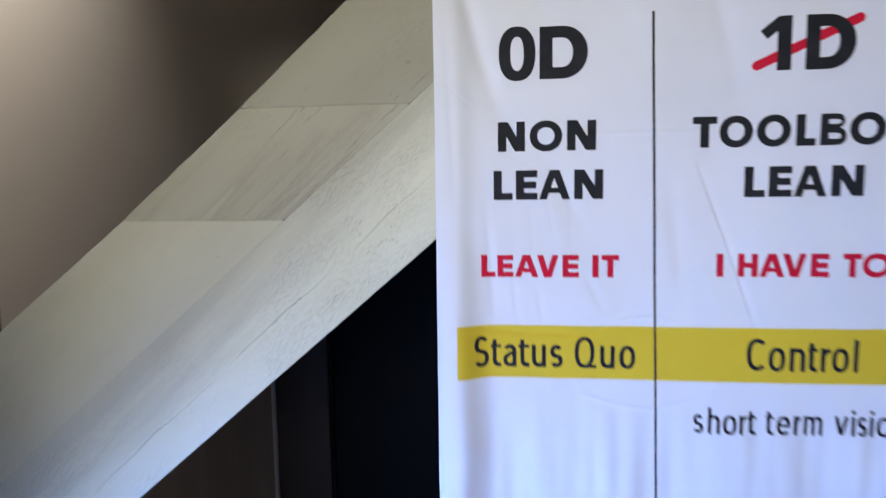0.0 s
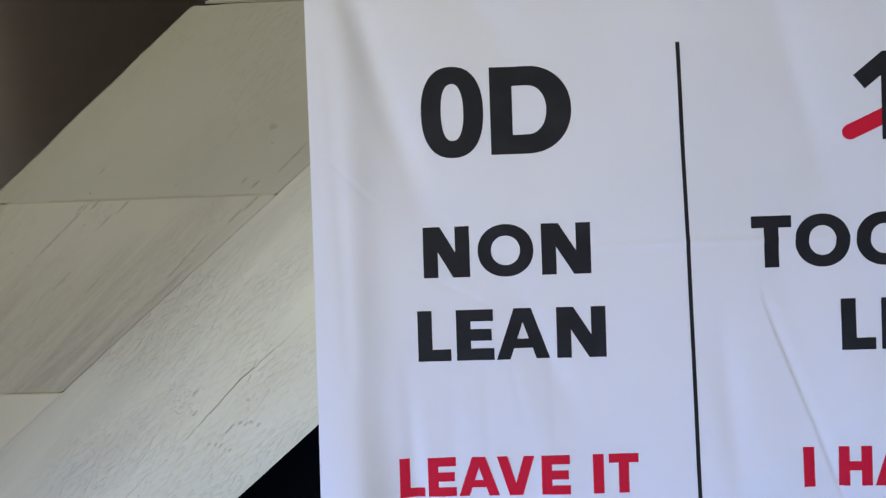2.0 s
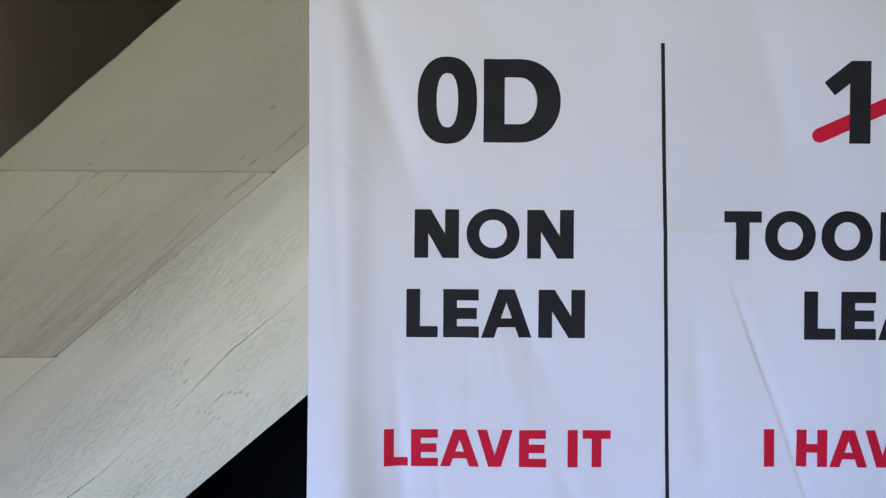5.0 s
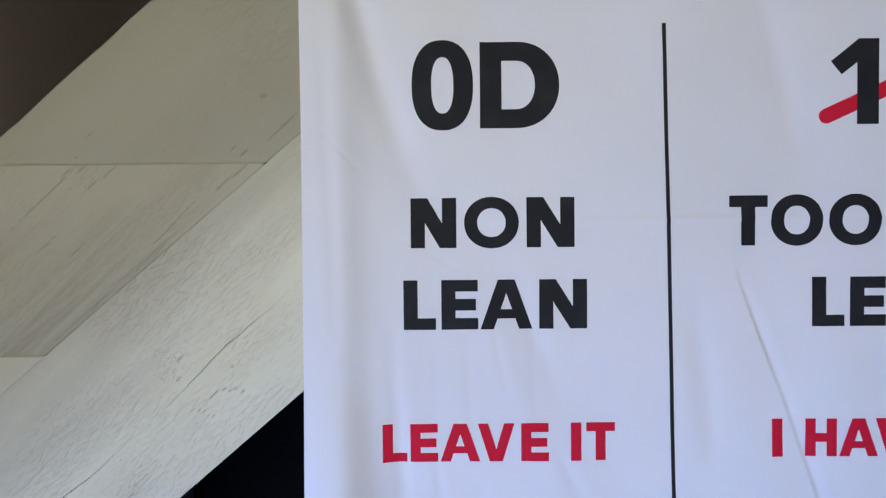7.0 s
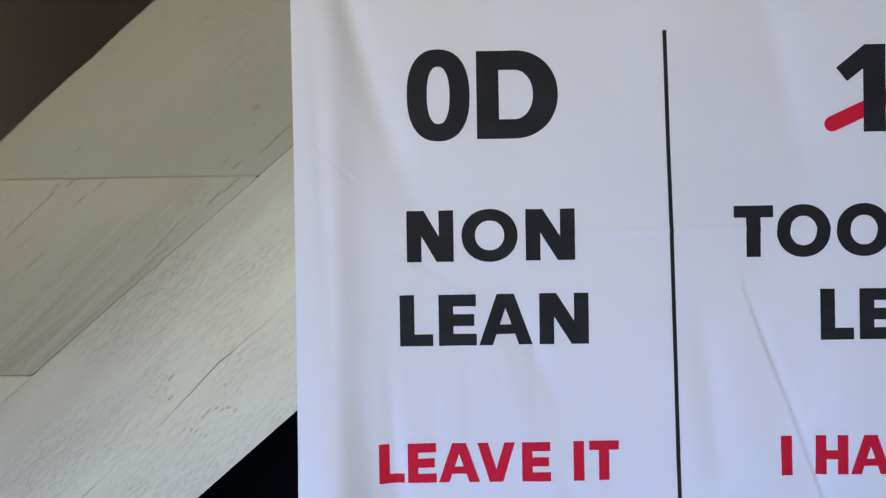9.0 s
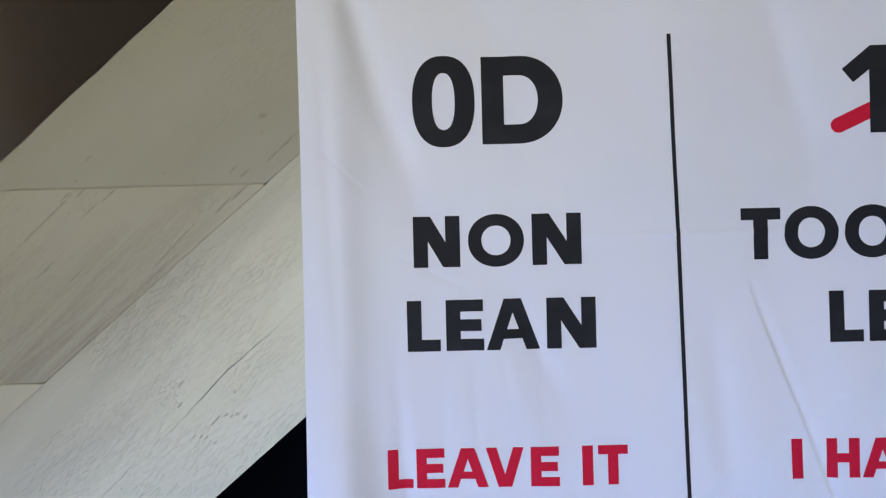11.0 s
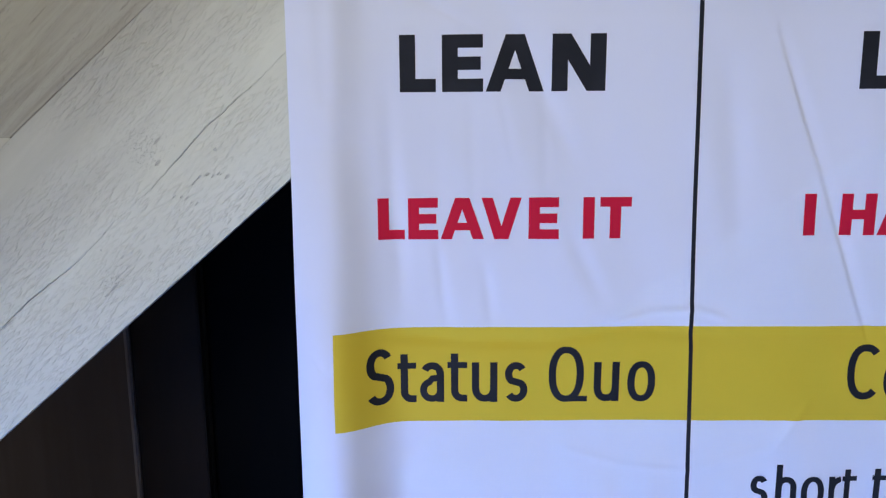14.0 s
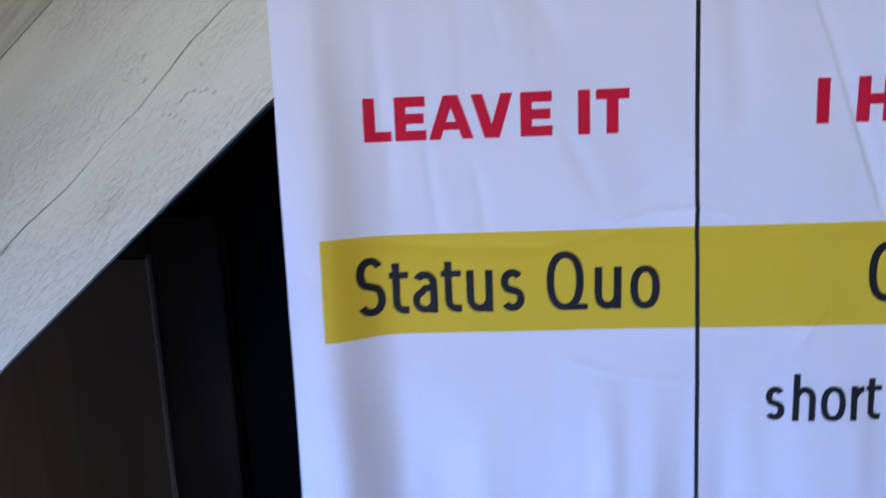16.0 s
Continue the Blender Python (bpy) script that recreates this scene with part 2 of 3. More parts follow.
def prism(outline, y0, y1, bevel=0.0):
    """An outline in x and z, pushed through from y0 to y1."""
    bm = bmesh.new()
    front = [bm.verts.new((x, y0, z)) for x, z in outline]
    back = [bm.verts.new((x, y1, z)) for x, z in outline]
    bm.faces.new(front)
    bm.faces.new(back[::-1])
    for i in range(len(outline)):
        j = (i + 1) % len(outline)
        bm.faces.new((front[j], front[i], back[i], back[j]))
    bmesh.ops.recalc_face_normals(bm, faces=bm.faces)
    if bevel:
        bmesh.ops.bevel(bm, geom=bm.edges, offset=bevel, segments=2, affect="EDGES")
    return bm


def structure(name, bm, mat, label):
    return tagged(part(name, bm, mat), label, name.split("_")[0], "", "structure")


# ---- the room and the stairwell ----
WALL_Y = 2.45
structure("floor", box(-3.1, 5.6, -4.4, 2.6, -0.15, 0.0), FLOOR, "plain grey floor of the room and stairwell")
structure("ceiling", box(-2.5, 5.6, -4.4, 1.03, 2.5, 2.65), CEILING, "pale plain ceiling over the room")
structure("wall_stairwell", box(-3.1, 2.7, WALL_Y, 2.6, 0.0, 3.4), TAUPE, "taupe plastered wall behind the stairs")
# unseen dark surfaces, added to keep room light and bounce off the stairwell wall
structure("wall_bulkhead", box(-3.0, 2.7, 1.03, 1.20, 2.65, 3.4), DARKWOOD, "unseen dark wall above the room ceiling, cutting bounce")
structure("header_beam", box(-1.10, 1.30, 1.10, 1.20, 1.86, 2.65), DARKWOOD, "unseen dark header added to block room light")
structure("wall_partition", box(-3.0, -1.10, 1.10, 1.20, 0.0, 2.65), DARKWOOD, "unseen dark wall added to block side light")
structure("wall_stair_side", box(1.30, 1.42, 1.10, WALL_Y, 0.0, 3.4), PLASTER, "beige plastered wall under the stair head")
structure("wall_right", box(5.5, 5.6, -4.3, 1.03, 0.0, 2.5), PLASTER, "beige plastered side wall of the room")
structure("wall_front", box(1.42, 5.5, 1.03, 1.13, 0.0, 2.5), PLASTER, "beige plastered wall beside the stairs")


def wall_with_window(name, along, at, a0, a1, w0, w1, z0, z1, label):
    """A wall 0.1 m thick with one window opening through it, along x or y."""
    tall = 2.5
    bm = bmesh.new()
    for p0, p1, q0, q1 in ((a0, w0, 0, tall), (w1, a1, 0, tall), (w0, w1, 0, z0), (w0, w1, z1, tall)):
        if p1 - p0 < 0.01 or q1 - q0 < 0.01:
            continue
        b = box(p0, p1, at - 0.1, at, q0, q1) if along == "x" else box(at - 0.1, at, p0, p1, q0, q1)
        me = bpy.data.meshes.new("tmp")
        b.to_mesh(me)
        b.free()
        bm.from_mesh(me)
        bpy.data.meshes.remove(me)
    return structure(name, bm, PLASTER, label)


wall_with_window("wall_back", "x", -4.3, -2.1, 5.5, -1.92, -0.48, 0.98, 2.12, "unseen beige wall with an added window opening")
# unseen wall set close in, to hold the added low blue light
wall_with_window("wall_left", "y", -1.2, -0.85, 1.10, -0.66, 0.52, 0.03, 0.58, "unseen beige wall with an added low window opening")
structure("wall_return", box(-2.1, -1.3, -0.85, -0.75, 0.0, 2.5), PLASTER, "beige plastered return wall of the room")
structure("wall_alcove", box(-2.2, -2.1, -4.3, -0.75, 0.0, 2.5), PLASTER, "beige plastered side wall of the room")

structure("wall_stair_end", box(-2.72, -2.62, 1.20, WALL_Y, 0.0, 3.4), PLASTER, "beige plastered wall at the stair foot")
# the stairwell's unseen ceiling, dark to cut bounce, with the added light's opening
well = bmesh.new()
for x0, x1, y0, y1 in ((-3.1, -2.0, 1.03, 2.6), (-1.5, 2.7, 1.03, 2.6), (-2.0, -1.5, 1.03, 2.05), (-2.0, -1.5, 2.43, 2.6)):
    piece = box(x0, x1, y0, y1, 3.4, 3.55)
    me = bpy.data.meshes.new("tmp")
    piece.to_mesh(me)
    piece.free()
    well.from_mesh(me)
    bpy.data.meshes.remove(me)
structure("ceiling_stairwell", well, DARKWOOD, "unseen dark ceiling with an opening for the added light")

# ---- the stair's side: boards with a rising slope ----
FACE, BACK = 1.063, 1.073


def seam(x):
    return 1.600 + 0.852 * (x + 0.200)


def low_edge(x):
    return 1.374 + 0.853 * (x + 0.163)


def crack(x):
    """The long split in the lowest board, wandering a little along the grain."""
    return 1.385 + 0.895 * (x + 0.275) + 0.0030 * math.sin(26 * x + 1.0) + 0.0015 * math.sin(71 * x) + 0.0016 * noise.noise((x * 55, 0, 0)) + 0.0009 * noise.noise((x * 210, 5, 0))


def split(x):
    """Half the crack's width: open in places, painted shut in others."""
    return max(0.00002, 0.0005 * noise.noise((x * 14, 3.3, 0)) + 0.00022)


def board(outline, y0, mat, bevel, parent):
    bm = prism(outline, y0, BACK, bevel)
    bm.transform(GRAIN.inverted())
    return part("board", bm, mat, parent, m=GRAIN)


stair_side = tagged(new("stair_stringer"), "white painted wooden stair side with cracked paint", "stair stringer", "", "structure")
RISE = 0.191
for k in range(-1, 4):
    za, zb = 1.4105 + RISE * (k if k >= 0 else -6), 1.4105 + RISE * (k + 1)
    # the upper rim of each board is cut a little differently
    tilt = {1: 0.885, 0: 0.843, -1: 0.785}.get(k, 0.84)
    xa, xb = -0.493 + (za - 1.603) / 0.836, -0.493 + (zb - 1.603) / 0.836
    if k == 1:
        xb = xa + RISE / tilt
    gap = 0.0007
    sa, sb = -0.200 + (za - 1.600) / 0.852, -0.200 + (zb - 1.600) / 0.852
    pts = [(sa, za + gap), (sb - 0.0003, zb - gap), (xb, zb - gap)]
    cuts = 8 if k >= 0 else 40
    for j in range(cuts - 1, 0, -1):
        f = j / cuts
        sag = -min(0.0148, 0.0775 * (zb - za) * (1 - f)) if k < 0 else 0.0
        pts.append((xa + (xb - xa) * f + sag + random.uniform(-0.0012, 0.0012), za + (zb - za) * f))
    pts.append((xa, za + gap))
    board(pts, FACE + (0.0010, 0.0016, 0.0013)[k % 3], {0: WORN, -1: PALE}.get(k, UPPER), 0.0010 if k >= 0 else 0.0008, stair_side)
# the old filler that shows in the seams between the boards
part("filler", prism([(-1.0, seam(-1.0) + 0.004), (0.5, seam(0.5) + 0.004), (0.5, 2.423), (-1.0, 1.160)], FACE + 0.0045, BACK - 0.001), UPPER, stair_side, "paint-filled seam")
steps = [-1.70 + 2.5 * i / 480 for i in range(481)]
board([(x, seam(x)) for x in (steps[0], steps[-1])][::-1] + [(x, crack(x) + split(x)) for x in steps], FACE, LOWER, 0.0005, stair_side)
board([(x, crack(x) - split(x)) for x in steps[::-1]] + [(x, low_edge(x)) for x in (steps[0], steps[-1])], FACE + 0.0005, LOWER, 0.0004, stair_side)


def slab_line(x, up):
    return 1.93 + 0.85 * x + up


# plain slab in place of unseen treads, keeping light off the space below
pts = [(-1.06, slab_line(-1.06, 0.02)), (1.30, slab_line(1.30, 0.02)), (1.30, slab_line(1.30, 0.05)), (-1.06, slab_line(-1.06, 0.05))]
structure("stair_slab", prism(pts, BACK + 0.002, WALL_Y - 0.002), SHADEWOOD, "added boarded underside of the stairs, shade in its black")
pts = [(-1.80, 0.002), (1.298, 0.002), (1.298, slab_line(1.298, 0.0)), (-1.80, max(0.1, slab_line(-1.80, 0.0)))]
structure("wall_under_stairs", prism(pts, WALL_Y - 0.014, WALL_Y - 0.002), SHADEWOOD, "boarded wall under the stairs, shade put into its black")

# ---- dark panelled cupboard under the stairs ----
cupboard = tagged(new("cupboard"), "dark brown panelled wooden cupboard under the stairs", "cupboard")
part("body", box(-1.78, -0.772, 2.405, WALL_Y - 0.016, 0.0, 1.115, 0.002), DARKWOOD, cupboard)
part("panel", box(-1.74, -1.006, 2.396, 2.404, 0.10, 0.985, 0.001), PANELWOOD, cupboard, "recessed panel, its light put into a paler brown")
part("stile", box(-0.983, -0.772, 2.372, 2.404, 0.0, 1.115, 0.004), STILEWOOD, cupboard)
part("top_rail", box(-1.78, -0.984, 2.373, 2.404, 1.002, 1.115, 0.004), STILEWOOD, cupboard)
part("moulding", box(-1.000, -0.984, 2.364, 2.404, 0.02, 1.001, 0.005), MOULDING, cupboard, "edge moulding with its highlight in the colour")

# ---- ceiling lamp: unseen, added for warm light on the banner's top ----
lamp = tagged(new("ceiling_lamp"), "unseen slim white batten lamp, added for warm light above", "ceiling lamp")
part("housing", box(-0.82, 0.72, 0.455, 0.545, 2.470, 2.4985, 0.004), CEILING, lamp)
for y0 in (0.455, 0.537):
    part("reflector", box(-0.82, 0.72, y0, y0 + 0.008, 2.450, 2.469, 0.001), CEILING, lamp)

# ---- the banner ----
def bell(d, s):
    return math.exp(-(d / s) ** 2)


CREASES = [  # x0, z0, x1, z1, width, depth, lean
    (-0.132, 1.623, -0.095, 1.585, 0.0022, 0.0007), (-0.065, 1.527, 0.005, 1.491, 0.0026, 0.0007),
    (0.243, 1.490, 0.283, 1.385, 0.0032, 0.0015, 0.5), (0.283, 1.385, 0.335, 1.235, 0.0032, 0.0014, 0.5), (0.060, 1.5405, 0.345, 1.5415, 0.0026, -0.0010), (0.345, 1.5415, 0.620, 1.541, 0.0026, -0.0008),
    (0.120, 1.250, 0.151, 1.260, 0.003, -0.0020), (0.151, 1.260, 0.190, 1.262, 0.003, -0.0018), (0.190, 1.262, 0.215, 1.254, 0.003, -0.0014),
    (0.075, 1.139, 0.130, 1.122, 0.003, -0.0010), (0.130, 1.122, 0.187, 1.116, 0.003, -0.0012), (0.187, 1.116, 0.263, 1.139, 0.004, -0.0012), (0.263, 1.139, 0.290, 1.180, 0.004, -0.0015),
    (-0.070, 1.241, 0.000, 1.235, 0.006, 0.0022), (0.000, 1.235, 0.070, 1.235, 0.006, 0.0026), (0.070, 1.235, 0.130, 1.247, 0.006, 0.0026), (0.130, 1.247, 0.210, 1.238, 0.007, 0.0016),
    (-0.120, 1.800, -0.088, 1.700, 0.014, 0.0085), (-0.088, 1.700, -0.058, 1.600, 0.015, 0.0072), (-0.058, 1.600, -0.030, 1.530, 0.018, 0.0034), (-0.035, 1.815, 0.030, 1.715, 0.020, 0.0045),
    (-0.130, 1.720, -0.118, 1.440, 0.007, 0.0018), (-0.070, 1.440, -0.060, 1.270, 0.008, 0.0018), (-0.030, 1.320, -0.022, 1.252, 0.005, 0.0012), (0.010, 1.300, 0.016, 1.252, 0.005, 0.0012),
    (-0.002, 1.440, 0.002, 1.330, 0.005, 0.0005), (0.022, 1.442, 0.034, 1.385, 0.004, 0.0005), (0.058, 1.440, 0.060, 1.340, 0.005, 0.0004), (-0.028, 1.438, -0.030, 1.350, 0.006, 0.0005),
    (0.030, 1.500, 0.080, 1.390, 0.009, 0.0014), (0.080, 1.330, 0.110, 1.270, 0.007, 0.0012), (-0.130, 1.205, -0.115, 1.222, 0.003, 0.0009), (-0.135, 1.230, -0.124, 1.214, 0.003, 0.0008),
    (0.340, 1.815, 0.430, 1.700, 0.020, 0.0055), (0.250, 1.790, 0.300, 1.600, 0.016, 0.0030), (0.110, 1.790, 0.150, 1.640, 0.018, 0.0028), (0.205, 1.470, 0.225, 1.280, 0.012, 0.0016),
]


def banner_y(x, z):
    """The cloth's depth: nearly flat, its free edge rolled back, with soft folds and sharp creases."""
    low = min(1.0, max(0.0, (1.40 - z) / 0.21))
    rise = 0.009 + 0.018 * low
    curl = rise * (bell(x + 0.117, 0.021 + 0.014 * low) if x > -0.117 else 1.0 - 0.19 * (x + 0.117) ** 2 / 0.017 ** 2)
    fall = min(1.0, max(0.0, (1.17 - z) / 0.15))
    waves = fall * (0.0085 * noise.noise((x * 17 + 0.6, z * 1.6, 0.3)) + 0.0030 * noise.noise((x * 42, z * 2.5, 7.1))) + 0.0030 * noise.noise((x * 9, z * 4, 2.0)) + 0.0016 * noise.noise((x * 24 + z * 9, z * 5, 4.0))
    y = 0.9945 - curl + waves
    for x0, z0, x1, z1, width, height, *lean in CREASES:
        if min(x0, x1) - 0.05 < x < max(x0, x1) + 0.05 and min(z0, z1) - 0.05 < z < max(z0, z1) + 0.05:
            dx, dz = x1 - x0, z1 - z0
            f = ((x - x0) * dx + (z - z0) * dz) / (dx * dx + dz * dz)
            g = min(1.0, max(0.0, f))
            d = math.hypot(x - x0 - g * dx, z - z0 - g * dz)
            if lean:  # one flank steep, the other shallow
                width *= 1 - lean[0] if dx * (z - z0) - dz * (x - x0) < 0 else 1 + 2 * lean[0]
            y += height * bell(d, width) * (1.0 - 0.6 * (2 * g - 1) ** 2)
    return y


def cloth_bm():
    xs = np.arange(-0.149, 0.6203, 0.0015)
    zs = np.concatenate([np.arange(0.30, 0.92, 0.02), np.arange(0.92, 1.85, 0.002), np.arange(1.85, 2.4999, 0.02), [2.5]])
    bm = bmesh.new()
    rows = [[bm.verts.new((x, banner_y(x, z), z)) for x in xs] for z in zs]
    for a, b in zip(rows[:-1], rows[1:]):
        for i in range(len(xs) - 1):
            bm.faces.new((a[i], a[i + 1], b[i + 1], b[i]))
    return bm


banner = tagged(new("banner"), "white printed cloth banner with black and red lettering", "banner")
part("cloth", cloth_bm(), CLOTH, banner, "white polyester cloth, softly creased", True)


def laid(bm, lift):
    """Cuts a flat print along the cloth's own net and lays it on the cloth."""
    for axis, start, step in ((0, -0.149, 0.0015), (2, 0.92, 0.002)):
        lo, hi = min(v.co[axis] for v in bm.verts), max(v.co[axis] for v in bm.verts)
        normal = (1, 0, 0) if axis == 0 else (0, 0, 1)
        k = math.ceil((lo - start) / step)
        while start + k * step < hi:
            bmesh.ops.bisect_plane(bm, geom=bm.verts[:] + bm.edges[:] + bm.faces[:], dist=0.00001, plane_co=[(start + k * step) * c for c in normal], plane_no=normal)
            k += 1
    for v in bm.verts:
        v.co.y += banner_y(v.co.x, v.co.z) - lift
    return bm


def arc(cx, cz, rx, rz, a0, a1, steps=18, power=2.3):
    """A run of points on a slightly squared ellipse, angles in degrees."""
    pts = []
    for i in range(steps + 1):
        a = radians(a0 + (a1 - a0) * i / steps)
        c, d = math.cos(a), math.sin(a)
        pts.append((cx + rx * math.copysign(abs(c) ** (2 / power), c), cz + rz * math.copysign(abs(d) ** (2 / power), d)))
    return pts


def ring(cx, cz, rx, rz, sx, sz, power=2.3):
    """A closed bowl: outer and inner outline, sx wide at its sides and sz at its top."""
    return [arc(cx, cz, rx, rz, 0, 360, 40, power)[:-1], arc(cx, cz, rx - sx, rz - sz, 0, 360, 40, power)[:-1]]


def thick(line, s):
    """The outline of an open line drawn with a pen of width s."""
    left, right = [], []
    for i, p in enumerate(line):
        a, b = Vector(line[max(0, i - 1)]), Vector(line[min(len(line) - 1, i + 1)])
        t = (b - a).normalized() * s / 2
        left.append((p[0] - t.y, p[1] + t.x))
        right.append((p[0] + t.y, p[1] - t.x))
    return [left + right[::-1]]


def capital(char, w, h):
    """Heavy upright letters and the nought: a list of strokes, each an outline followed by its holes."""
    s, b = (0.285 if h > 0.04 else 0.265) * h, 0.232 * h
    if char in "0DB":
        s, b = (0.228 if char == "0" else 0.252) * h, (0.207 if char == "0" else 0.220) * h
    k = 0.335 * h
    if char == "I":
        return [[[(0, 0), (w, 0), (w, h), (0, h)]]]
    if char == "L":
        return [[[(0, 0), (w, 0), (w, b), (s, b), (s, h), (0, h)]]]
    if char == "T":
        return [[[((w - s) / 2, 0), ((w + s) / 2, 0), ((w + s) / 2, h - b), (w, h - b), (w, h), (0, h), (0, h - b), ((w - s) / 2, h - b)]]]
    if char == "H":
        q, r = (h - b) / 2, (h + b) / 2
        return [[[(0, 0), (s, 0), (s, q), (w - s, q), (w - s, 0), (w, 0), (w, h), (w - s, h), (w - s, r), (s, r), (s, h), (0, h)]]]
    if char == "E":
        q, r = (h - b) / 2, (h + b) / 2
        return [[[(0, 0), (w, 0), (w, b), (s, b), (s, q), (0.94 * w, q), (0.94 * w, r), (s, r), (s, h - b), (0.99 * w, h - b), (0.99 * w, h), (0, h)]]]
    if char == "N":
        y = h - (w - s - k) * h / (w - k)
        return [[[(0, 0), (s, 0), (s, h - y), (w - k, 0), (w, 0), (w, h), (w - s, h), (w - s, y), (k, h), (0, h)]]]
    if char in "AV":
        a, k = 0.34 * h, 0.268 * h
        lean = (w - a) / 2 / h
        peak = (w / 2 - k) / lean
        if char == "V":
            return [[[((w - a) / 2, 0), ((w + a) / 2, 0), (w, h), (w - k, h), (w / 2, h - peak), (k, h), (0, h)]]]
        z0, z1 = 0.215 * h, 0.40 * h
        return [[[(0, 0), (k, 0), (k + z0 * lean, z0), (w - k - z0 * lean, z0), (w - k, 0), (w, 0), ((w + a) / 2, h), ((w - a) / 2, h)],
                 [(k + z1 * lean, z1), (w - k - z1 * lean, z1), (w / 2, peak)]]]
    if char == "X":
        g, f = 1.2 * s, 0.5 * h
        return [[[(0, 0), (g, 0), (w / 2, f - 0.16 * h), (w - g, 0), (w, 0), (w / 2 + g * 0.55, f), (w, h), (w - g, h), (w / 2, f + 0.16 * h), (g, h), (0, h), (w / 2 - g * 0.55, f)]]]
    if char == "O":
        return [ring(w / 2, h / 2, w / 2, h / 2 * 1.03, 0.92 * s, 0.98 * b, 2.08)]
    if char == "0":
        return [ring(w / 2, h / 2, w / 2, h / 2 * 1.04, s, 0.95 * b, 2.35)]
    if char == "D":
        c = w - 0.50 * h
        outer = [(0, 0)] + arc(c, h / 2, w - c, h / 2, -90, 90, 28, 2.1) + [(0, h)]
        inner = [(s, b)] + arc(c, h / 2, w - c - 1.12 * s, h / 2 - b, -90, 90, 28, 2.1) + [(s, h - b)]
        return [[outer, inner]]
    c, r = 0.62 * w, 0.27 * h
    outer = [(0, 0)] + arc(c, 0.28 * h, w - c, 0.28 * h, -90, 75, 12, 2.1) + arc(c, 0.77 * h, 0.92 * w - c, 0.23 * h, -60, 90, 12, 2.1) + [(0, h)]
    holes = [[(s, z - q), *arc(c, z, 0.16 * w, q, -90, 90, 10, 2.1), (s, z + q)] for z, q in ((0.295 * h, 0.095 * h), (0.745 * h, 0.075 * h))]
    return [[outer, *holes]]


def slender(char, w, h):
    """Narrow letters drawn with an even pen, h tall from the baseline: a list of strokes, each an outline followed by its holes."""
    s = 0.129 * h
    low, xh, top = s / 2, 0.725 * h - s / 2, h - s / 2
    x0, x1, mid, xt = s / 2, w - s / 2, w / 2, 0.725 * h
    half = (x1 - x0) / 2
    if char == "o":
        return [ring(mid, xt / 2, w / 2, xt / 2 * 1.02, s, s * 0.92)]
    if char == "Q":
        body = w * 0.46
        return [ring(body, h / 2, body, h / 2 * 1.01, s, s * 0.92), [[(w * 0.42, 0), (w * 1.02, 0), (w * 1.02, s * 0.8), (w * 0.42, s * 0.8)]]]
    if char == "C":
        return [thick(arc(w * 0.56, h / 2, w * 0.56 - s / 2, top - h / 2, 48, 312, 30), s)]
    if char in "Ss":
        tip = top if char == "S" else xh
        upper, lower = tip - (tip - low) * 0.25, low + (tip - low) * 0.26
        rz = (tip - low) * 0.255
        return [thick(arc(mid, upper, half * 0.93, rz, 32, 232, 18, 2.1) + arc(mid, lower, half, rz, 52, -148, 18, 2.1), s)]
    if char == "t":
        x, r = w * 0.36, w * 0.40
        return [thick([(x, 0.88 * h), (x, 0.4 * h)] + arc(x + r, low + r, r, r, 180, 262, 8, 2.0) + [(w, low)], s), [[(0, xt - s * 0.85), (w, xt - s * 0.85), (w, xt), (0, xt)]]]
    if char == "u":
        return [thick([(x0, xt), (x0, 0.4 * h)] + arc(mid, low + 0.20 * h, half, 0.20 * h, 180, 355, 18, 2.2), s), thick([(x1, 0), (x1, xt)], s)]
    if char in "nh":
        return [thick([(x1, 0), (x1, 0.3 * h)] + arc(mid, xh - 0.20 * h, half, 0.20 * h, 0, 175, 18, 2.2), s), thick([(x0, 0), (x0, h if char == "h" else xt)], s)]
    if char == "m":
        q = half / 2
        arches = [thick([(x0 + (i + 1) * half, 0), (x0 + (i + 1) * half, 0.3 * h)] + arc(x0 + q + i * half, xh - 0.17 * h, q, 0.17 * h, 0, 175, 14, 2.2), s * 0.95) for i in (0, 1)]
        return arches + [thick([(x0, 0), (x0, xt)], s)]
    if char == "r":
        return [thick(arc(w, xh - 0.26 * h, w - x0, 0.26 * h, 170, 92, 10, 2.0), s), thick([(x0, 0), (x0, xt)], s)]
    if char == "a":
        hook = [(x1, 0), (x1, 0.35 * h)] + arc(mid * 1.02, xh - 0.17 * h, x1 - mid * 1.02, 0.17 * h, 0, 150, 16, 2.2)
        bowl = [(x1, 0.44 * h), (mid, 0.43 * h)] + arc(mid, low + 0.155 * h, half, 0.155 * h, 105, 345, 18, 2.1)
        return [thick(hook, s), thick(bowl, s * 0.95)]
    if char == "e":
        return [thick(arc(mid, xt / 2, half, xt / 2 - low, 0, 318, 30), s), thick([(x0, xt * 0.50), (x1 + s * 0.4, xt * 0.50)], s * 0.85)]
    if char == "v":
        return [thick([(x0, xt), (mid - s * 0.1, s * 0.3)], s), thick([(x1, xt), (mid + s * 0.1, s * 0.3)], s)]
    if char == "i":
        return [thick([(mid, 0), (mid, xt)], s), [arc(mid, 0.90 * h, s * 0.62, s * 0.62, 0, 360, 14, 2.0)[:-1]]]
    return [thick([(mid, 0), (mid, h)], s)]


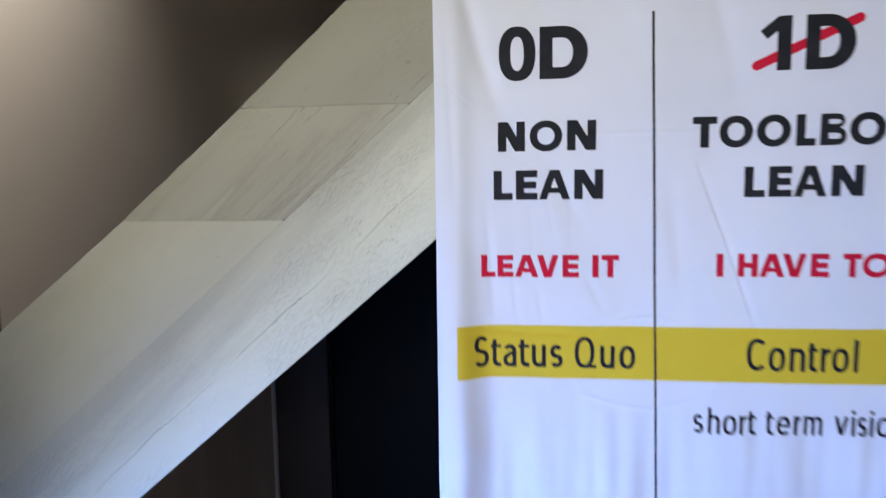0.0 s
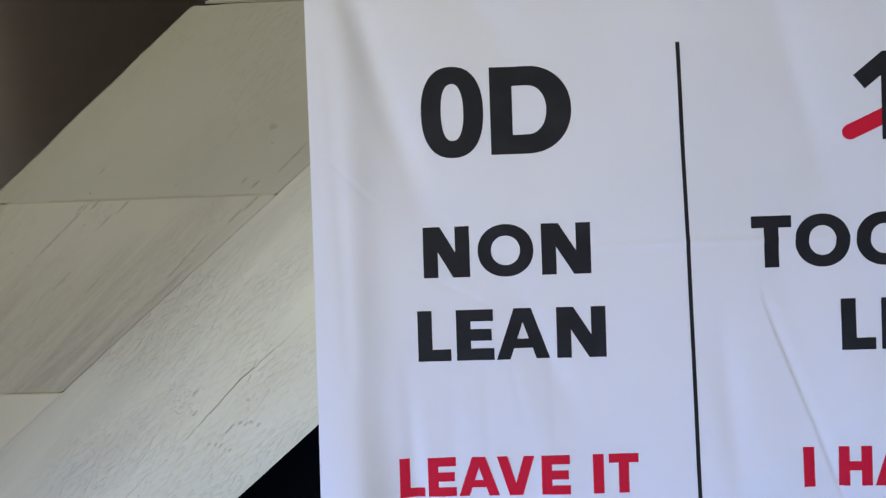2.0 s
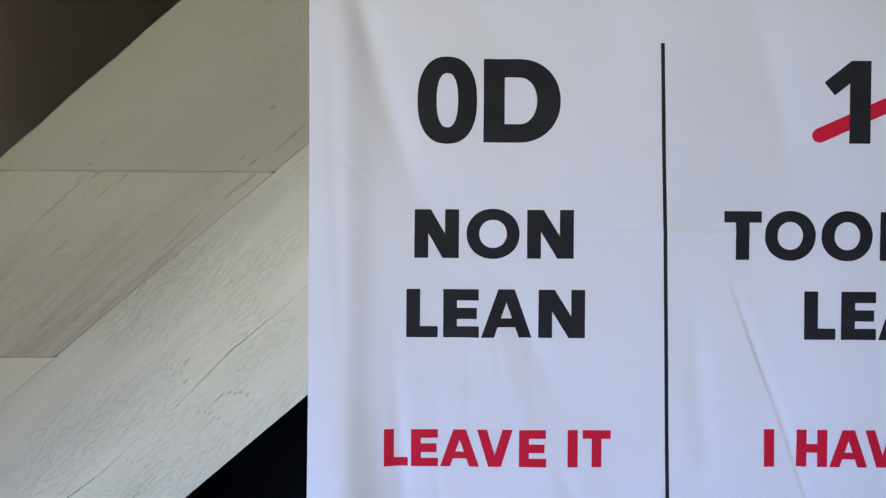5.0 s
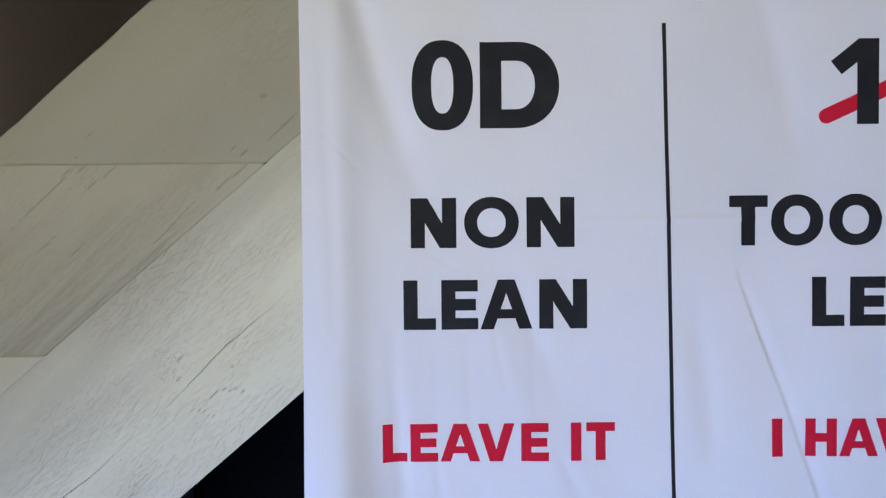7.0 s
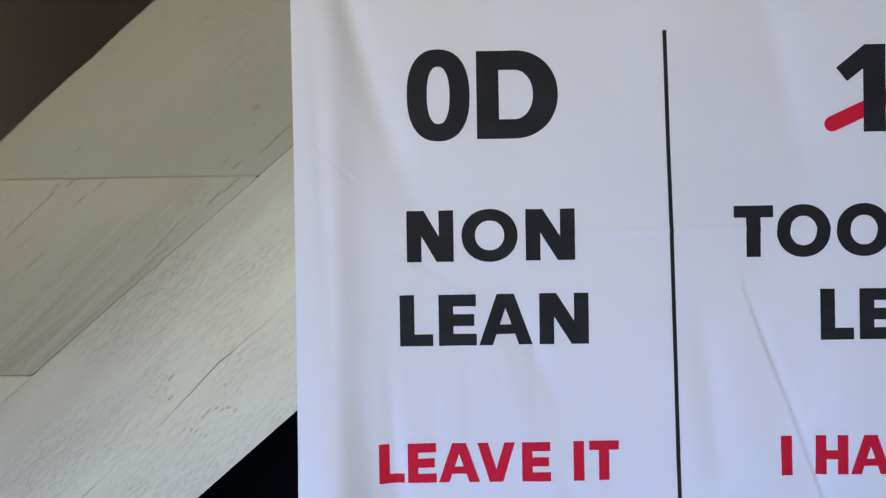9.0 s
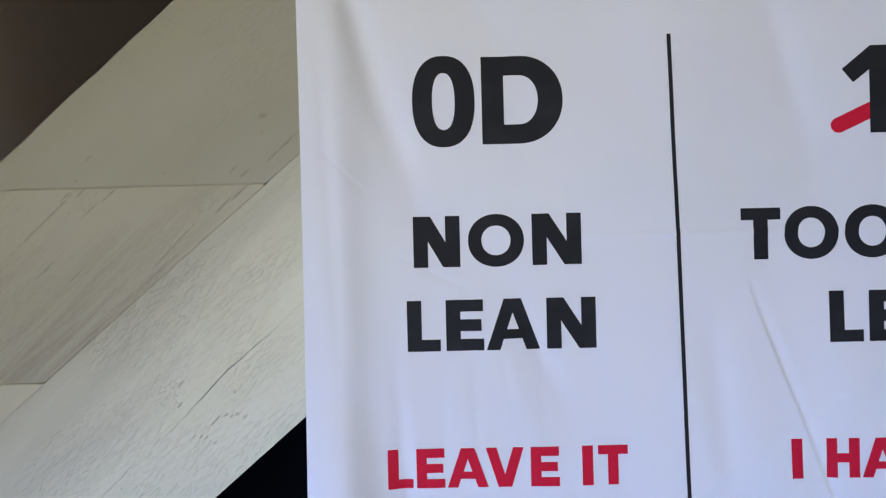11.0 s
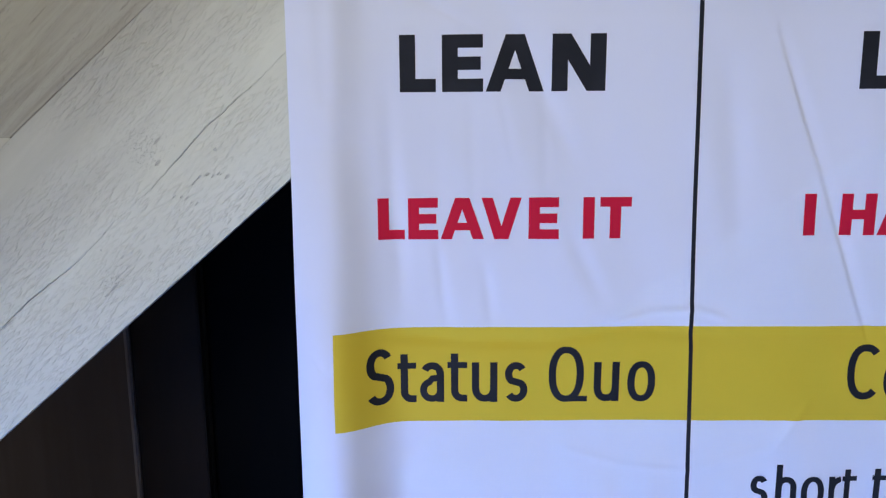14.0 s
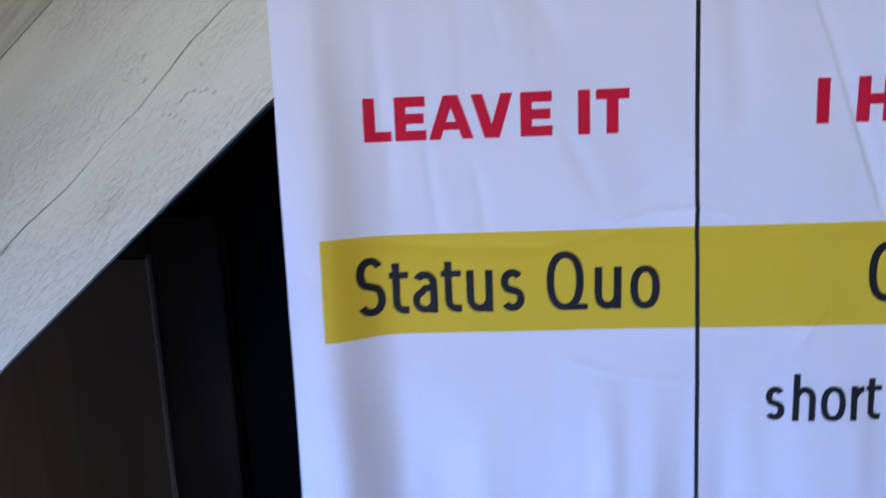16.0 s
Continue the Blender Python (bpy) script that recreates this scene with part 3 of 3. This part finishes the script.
def printed(name, letters, z0, z1, mat, draw, label=""):
    """A line of lettering: each letter with its left and right end, the tall ones from z0 to z1."""
    bm = bmesh.new()
    for char, x0, x1 in letters:
        for i, outlines in enumerate(draw(char, x1 - x0, z1 - z0)):
            flat_pts = [(x0 + x, -0.00004 * i, z0 + z) for line in outlines for x, z in line]
            verts = [bm.verts.new(p) for p in flat_pts]
            for tri in tessellate_polygon([[(x, z, 0) for x, z in line] for line in outlines]):
                bm.faces.new([verts[j] for j in tri])
    bmesh.ops.recalc_face_normals(bm, faces=bm.faces)
    return part(name, laid(bm, 0.0003), mat, banner, label)


def strip(x0, x1, z0, z1, lean=0.0):
    bm = bmesh.new()
    bm.faces.new([bm.verts.new(c) for c in ((x0 + lean, 0, z0), (x1 + lean, 0, z0), (x1, 0, z1), (x0, 0, z1))])
    return bm


part("yellow_band", laid(strip(-0.116, 0.6195, 1.1635, 1.2475), 0.00015), YELLOW, banner, "mustard yellow printed band")
part("divider_line", laid(strip(0.1728, 0.1763, 0.93, 1.715, 0.0182), 0.0004), INK, banner, "thin black printed line")
printed("heading", [("0", -0.050, 0.005)], 1.6235, 1.7005, INK, capital)
printed("heading", [("D", 0.011, 0.082)], 1.6235, 1.7005, INK, capital)
printed("word", [("N", -0.052, -0.011), ("O", -0.004, 0.045), ("N", 0.052, 0.095)], 1.5168, 1.5617, INK, capital)
printed("word", [("L", -0.059, -0.030), ("E", -0.025, 0.008), ("A", 0.010, 0.057), ("N", 0.063, 0.106)], 1.4434, 1.4880, INK, capital)
printed("red_word", [("L", -0.079, -0.057), ("E", -0.054, -0.029), ("A", -0.027, 0.009), ("V", 0.007, 0.040), ("E", 0.046, 0.071)], 1.3235, 1.3580, RED, capital)
printed("red_word", [("I", 0.0910, 0.1005), ("T", 0.105, 0.131)], 1.3235, 1.3580, RED, capital)
printed("band_word", [("S", -0.091, -0.068), ("t", -0.065, -0.049), ("a", -0.046, -0.025), ("t", -0.022, -0.005), ("u", -0.001, 0.021), ("s", 0.027, 0.047)], 1.1808, 1.2300, INK, slender)
printed("band_word", [("Q", 0.065, 0.098), ("u", 0.104, 0.126), ("o", 0.133, 0.157)], 1.1808, 1.2300, INK, slender)
printed("heading", [("D", 0.386, 0.453)], 1.6240, 1.7005, INK, capital)
printed("word", [("T", 0.234, 0.269), ("O", 0.272, 0.319), ("O", 0.324, 0.371), ("L", 0.378, 0.405), ("B", 0.411, 0.446), ("O", 0.450, 0.498), ("X", 0.501, 0.545)], 1.5168, 1.5617, INK, capital)
printed("word", [("L", 0.309, 0.338), ("E", 0.343, 0.375), ("A", 0.377, 0.423), ("N", 0.429, 0.472)], 1.4434, 1.4880, INK, capital)
printed("red_word", [("I", 0.2735, 0.2832)], 1.3250, 1.3595, RED, capital)
printed("red_word", [("H", 0.304, 0.332), ("A", 0.334, 0.369), ("V", 0.367, 0.400), ("E", 0.406, 0.431)], 1.3250, 1.3595, RED, capital)
printed("red_word", [("T", 0.450, 0.476), ("O", 0.477, 0.516)], 1.3250, 1.3595, RED, capital)
printed("band_word", [("C", 0.320, 0.347), ("o", 0.351, 0.375), ("n", 0.381, 0.403), ("t", 0.407, 0.420), ("r", 0.425, 0.439), ("o", 0.441, 0.465), ("l", 0.472, 0.477)], 1.1823, 1.2315, INK, slender)
printed("small_word", [("s", 0.2445, 0.260), ("h", 0.2660, 0.284), ("o", 0.288, 0.308), ("r", 0.312, 0.323), ("t", 0.324, 0.337)], 1.082, 1.123, INK, slender)
printed("small_word", [("t", 0.350, 0.362), ("e", 0.366, 0.386), ("r", 0.391, 0.401), ("m", 0.406, 0.433)], 1.083, 1.124, INK, slender)
printed("small_word", [("v", 0.449, 0.469), ("i", 0.473, 0.478), ("s", 0.481, 0.495), ("i", 0.499, 0.504), ("o", 0.508, 0.529), ("n", 0.534, 0.552)], 1.084, 1.125, INK, slender)


def flat(outline):
    bm = bmesh.new()
    bm.faces.new([bm.verts.new((x, 0, z)) for x, z in outline])
    bm.normal_update()
    bmesh.ops.triangulate(bm, faces=bm.faces)
    return bm


def bar(x0, z0, x1, z1, width):
    """A straight stroke with round ends."""
    a = math.atan2(z1 - z0, x1 - x0)
    pts = []
    for cx, cz, start in ((x1, z1, a - math.pi / 2), (x0, z0, a + math.pi / 2)):
        pts += [(cx + width / 2 * math.cos(start + math.pi * i / 12), cz + width / 2 * math.sin(start + math.pi * i / 12)) for i in range(13)]
    return flat(pts)


# the struck-out heading: the figure one with its slanted flag, and the red stroke
part("figure_one", laid(flat([(0.3475, 1.6245), (0.367, 1.6245), (0.367, 1.7005), (0.349, 1.7005), (0.324, 1.6805), (0.3335, 1.6685), (0.3475, 1.6795)]), 0.00035), INK, banner)
part("red_stroke", laid(bar(0.321, 1.632, 0.457, 1.694, 0.0135), 0.0002), RED, banner, "red printed stroke through the heading")
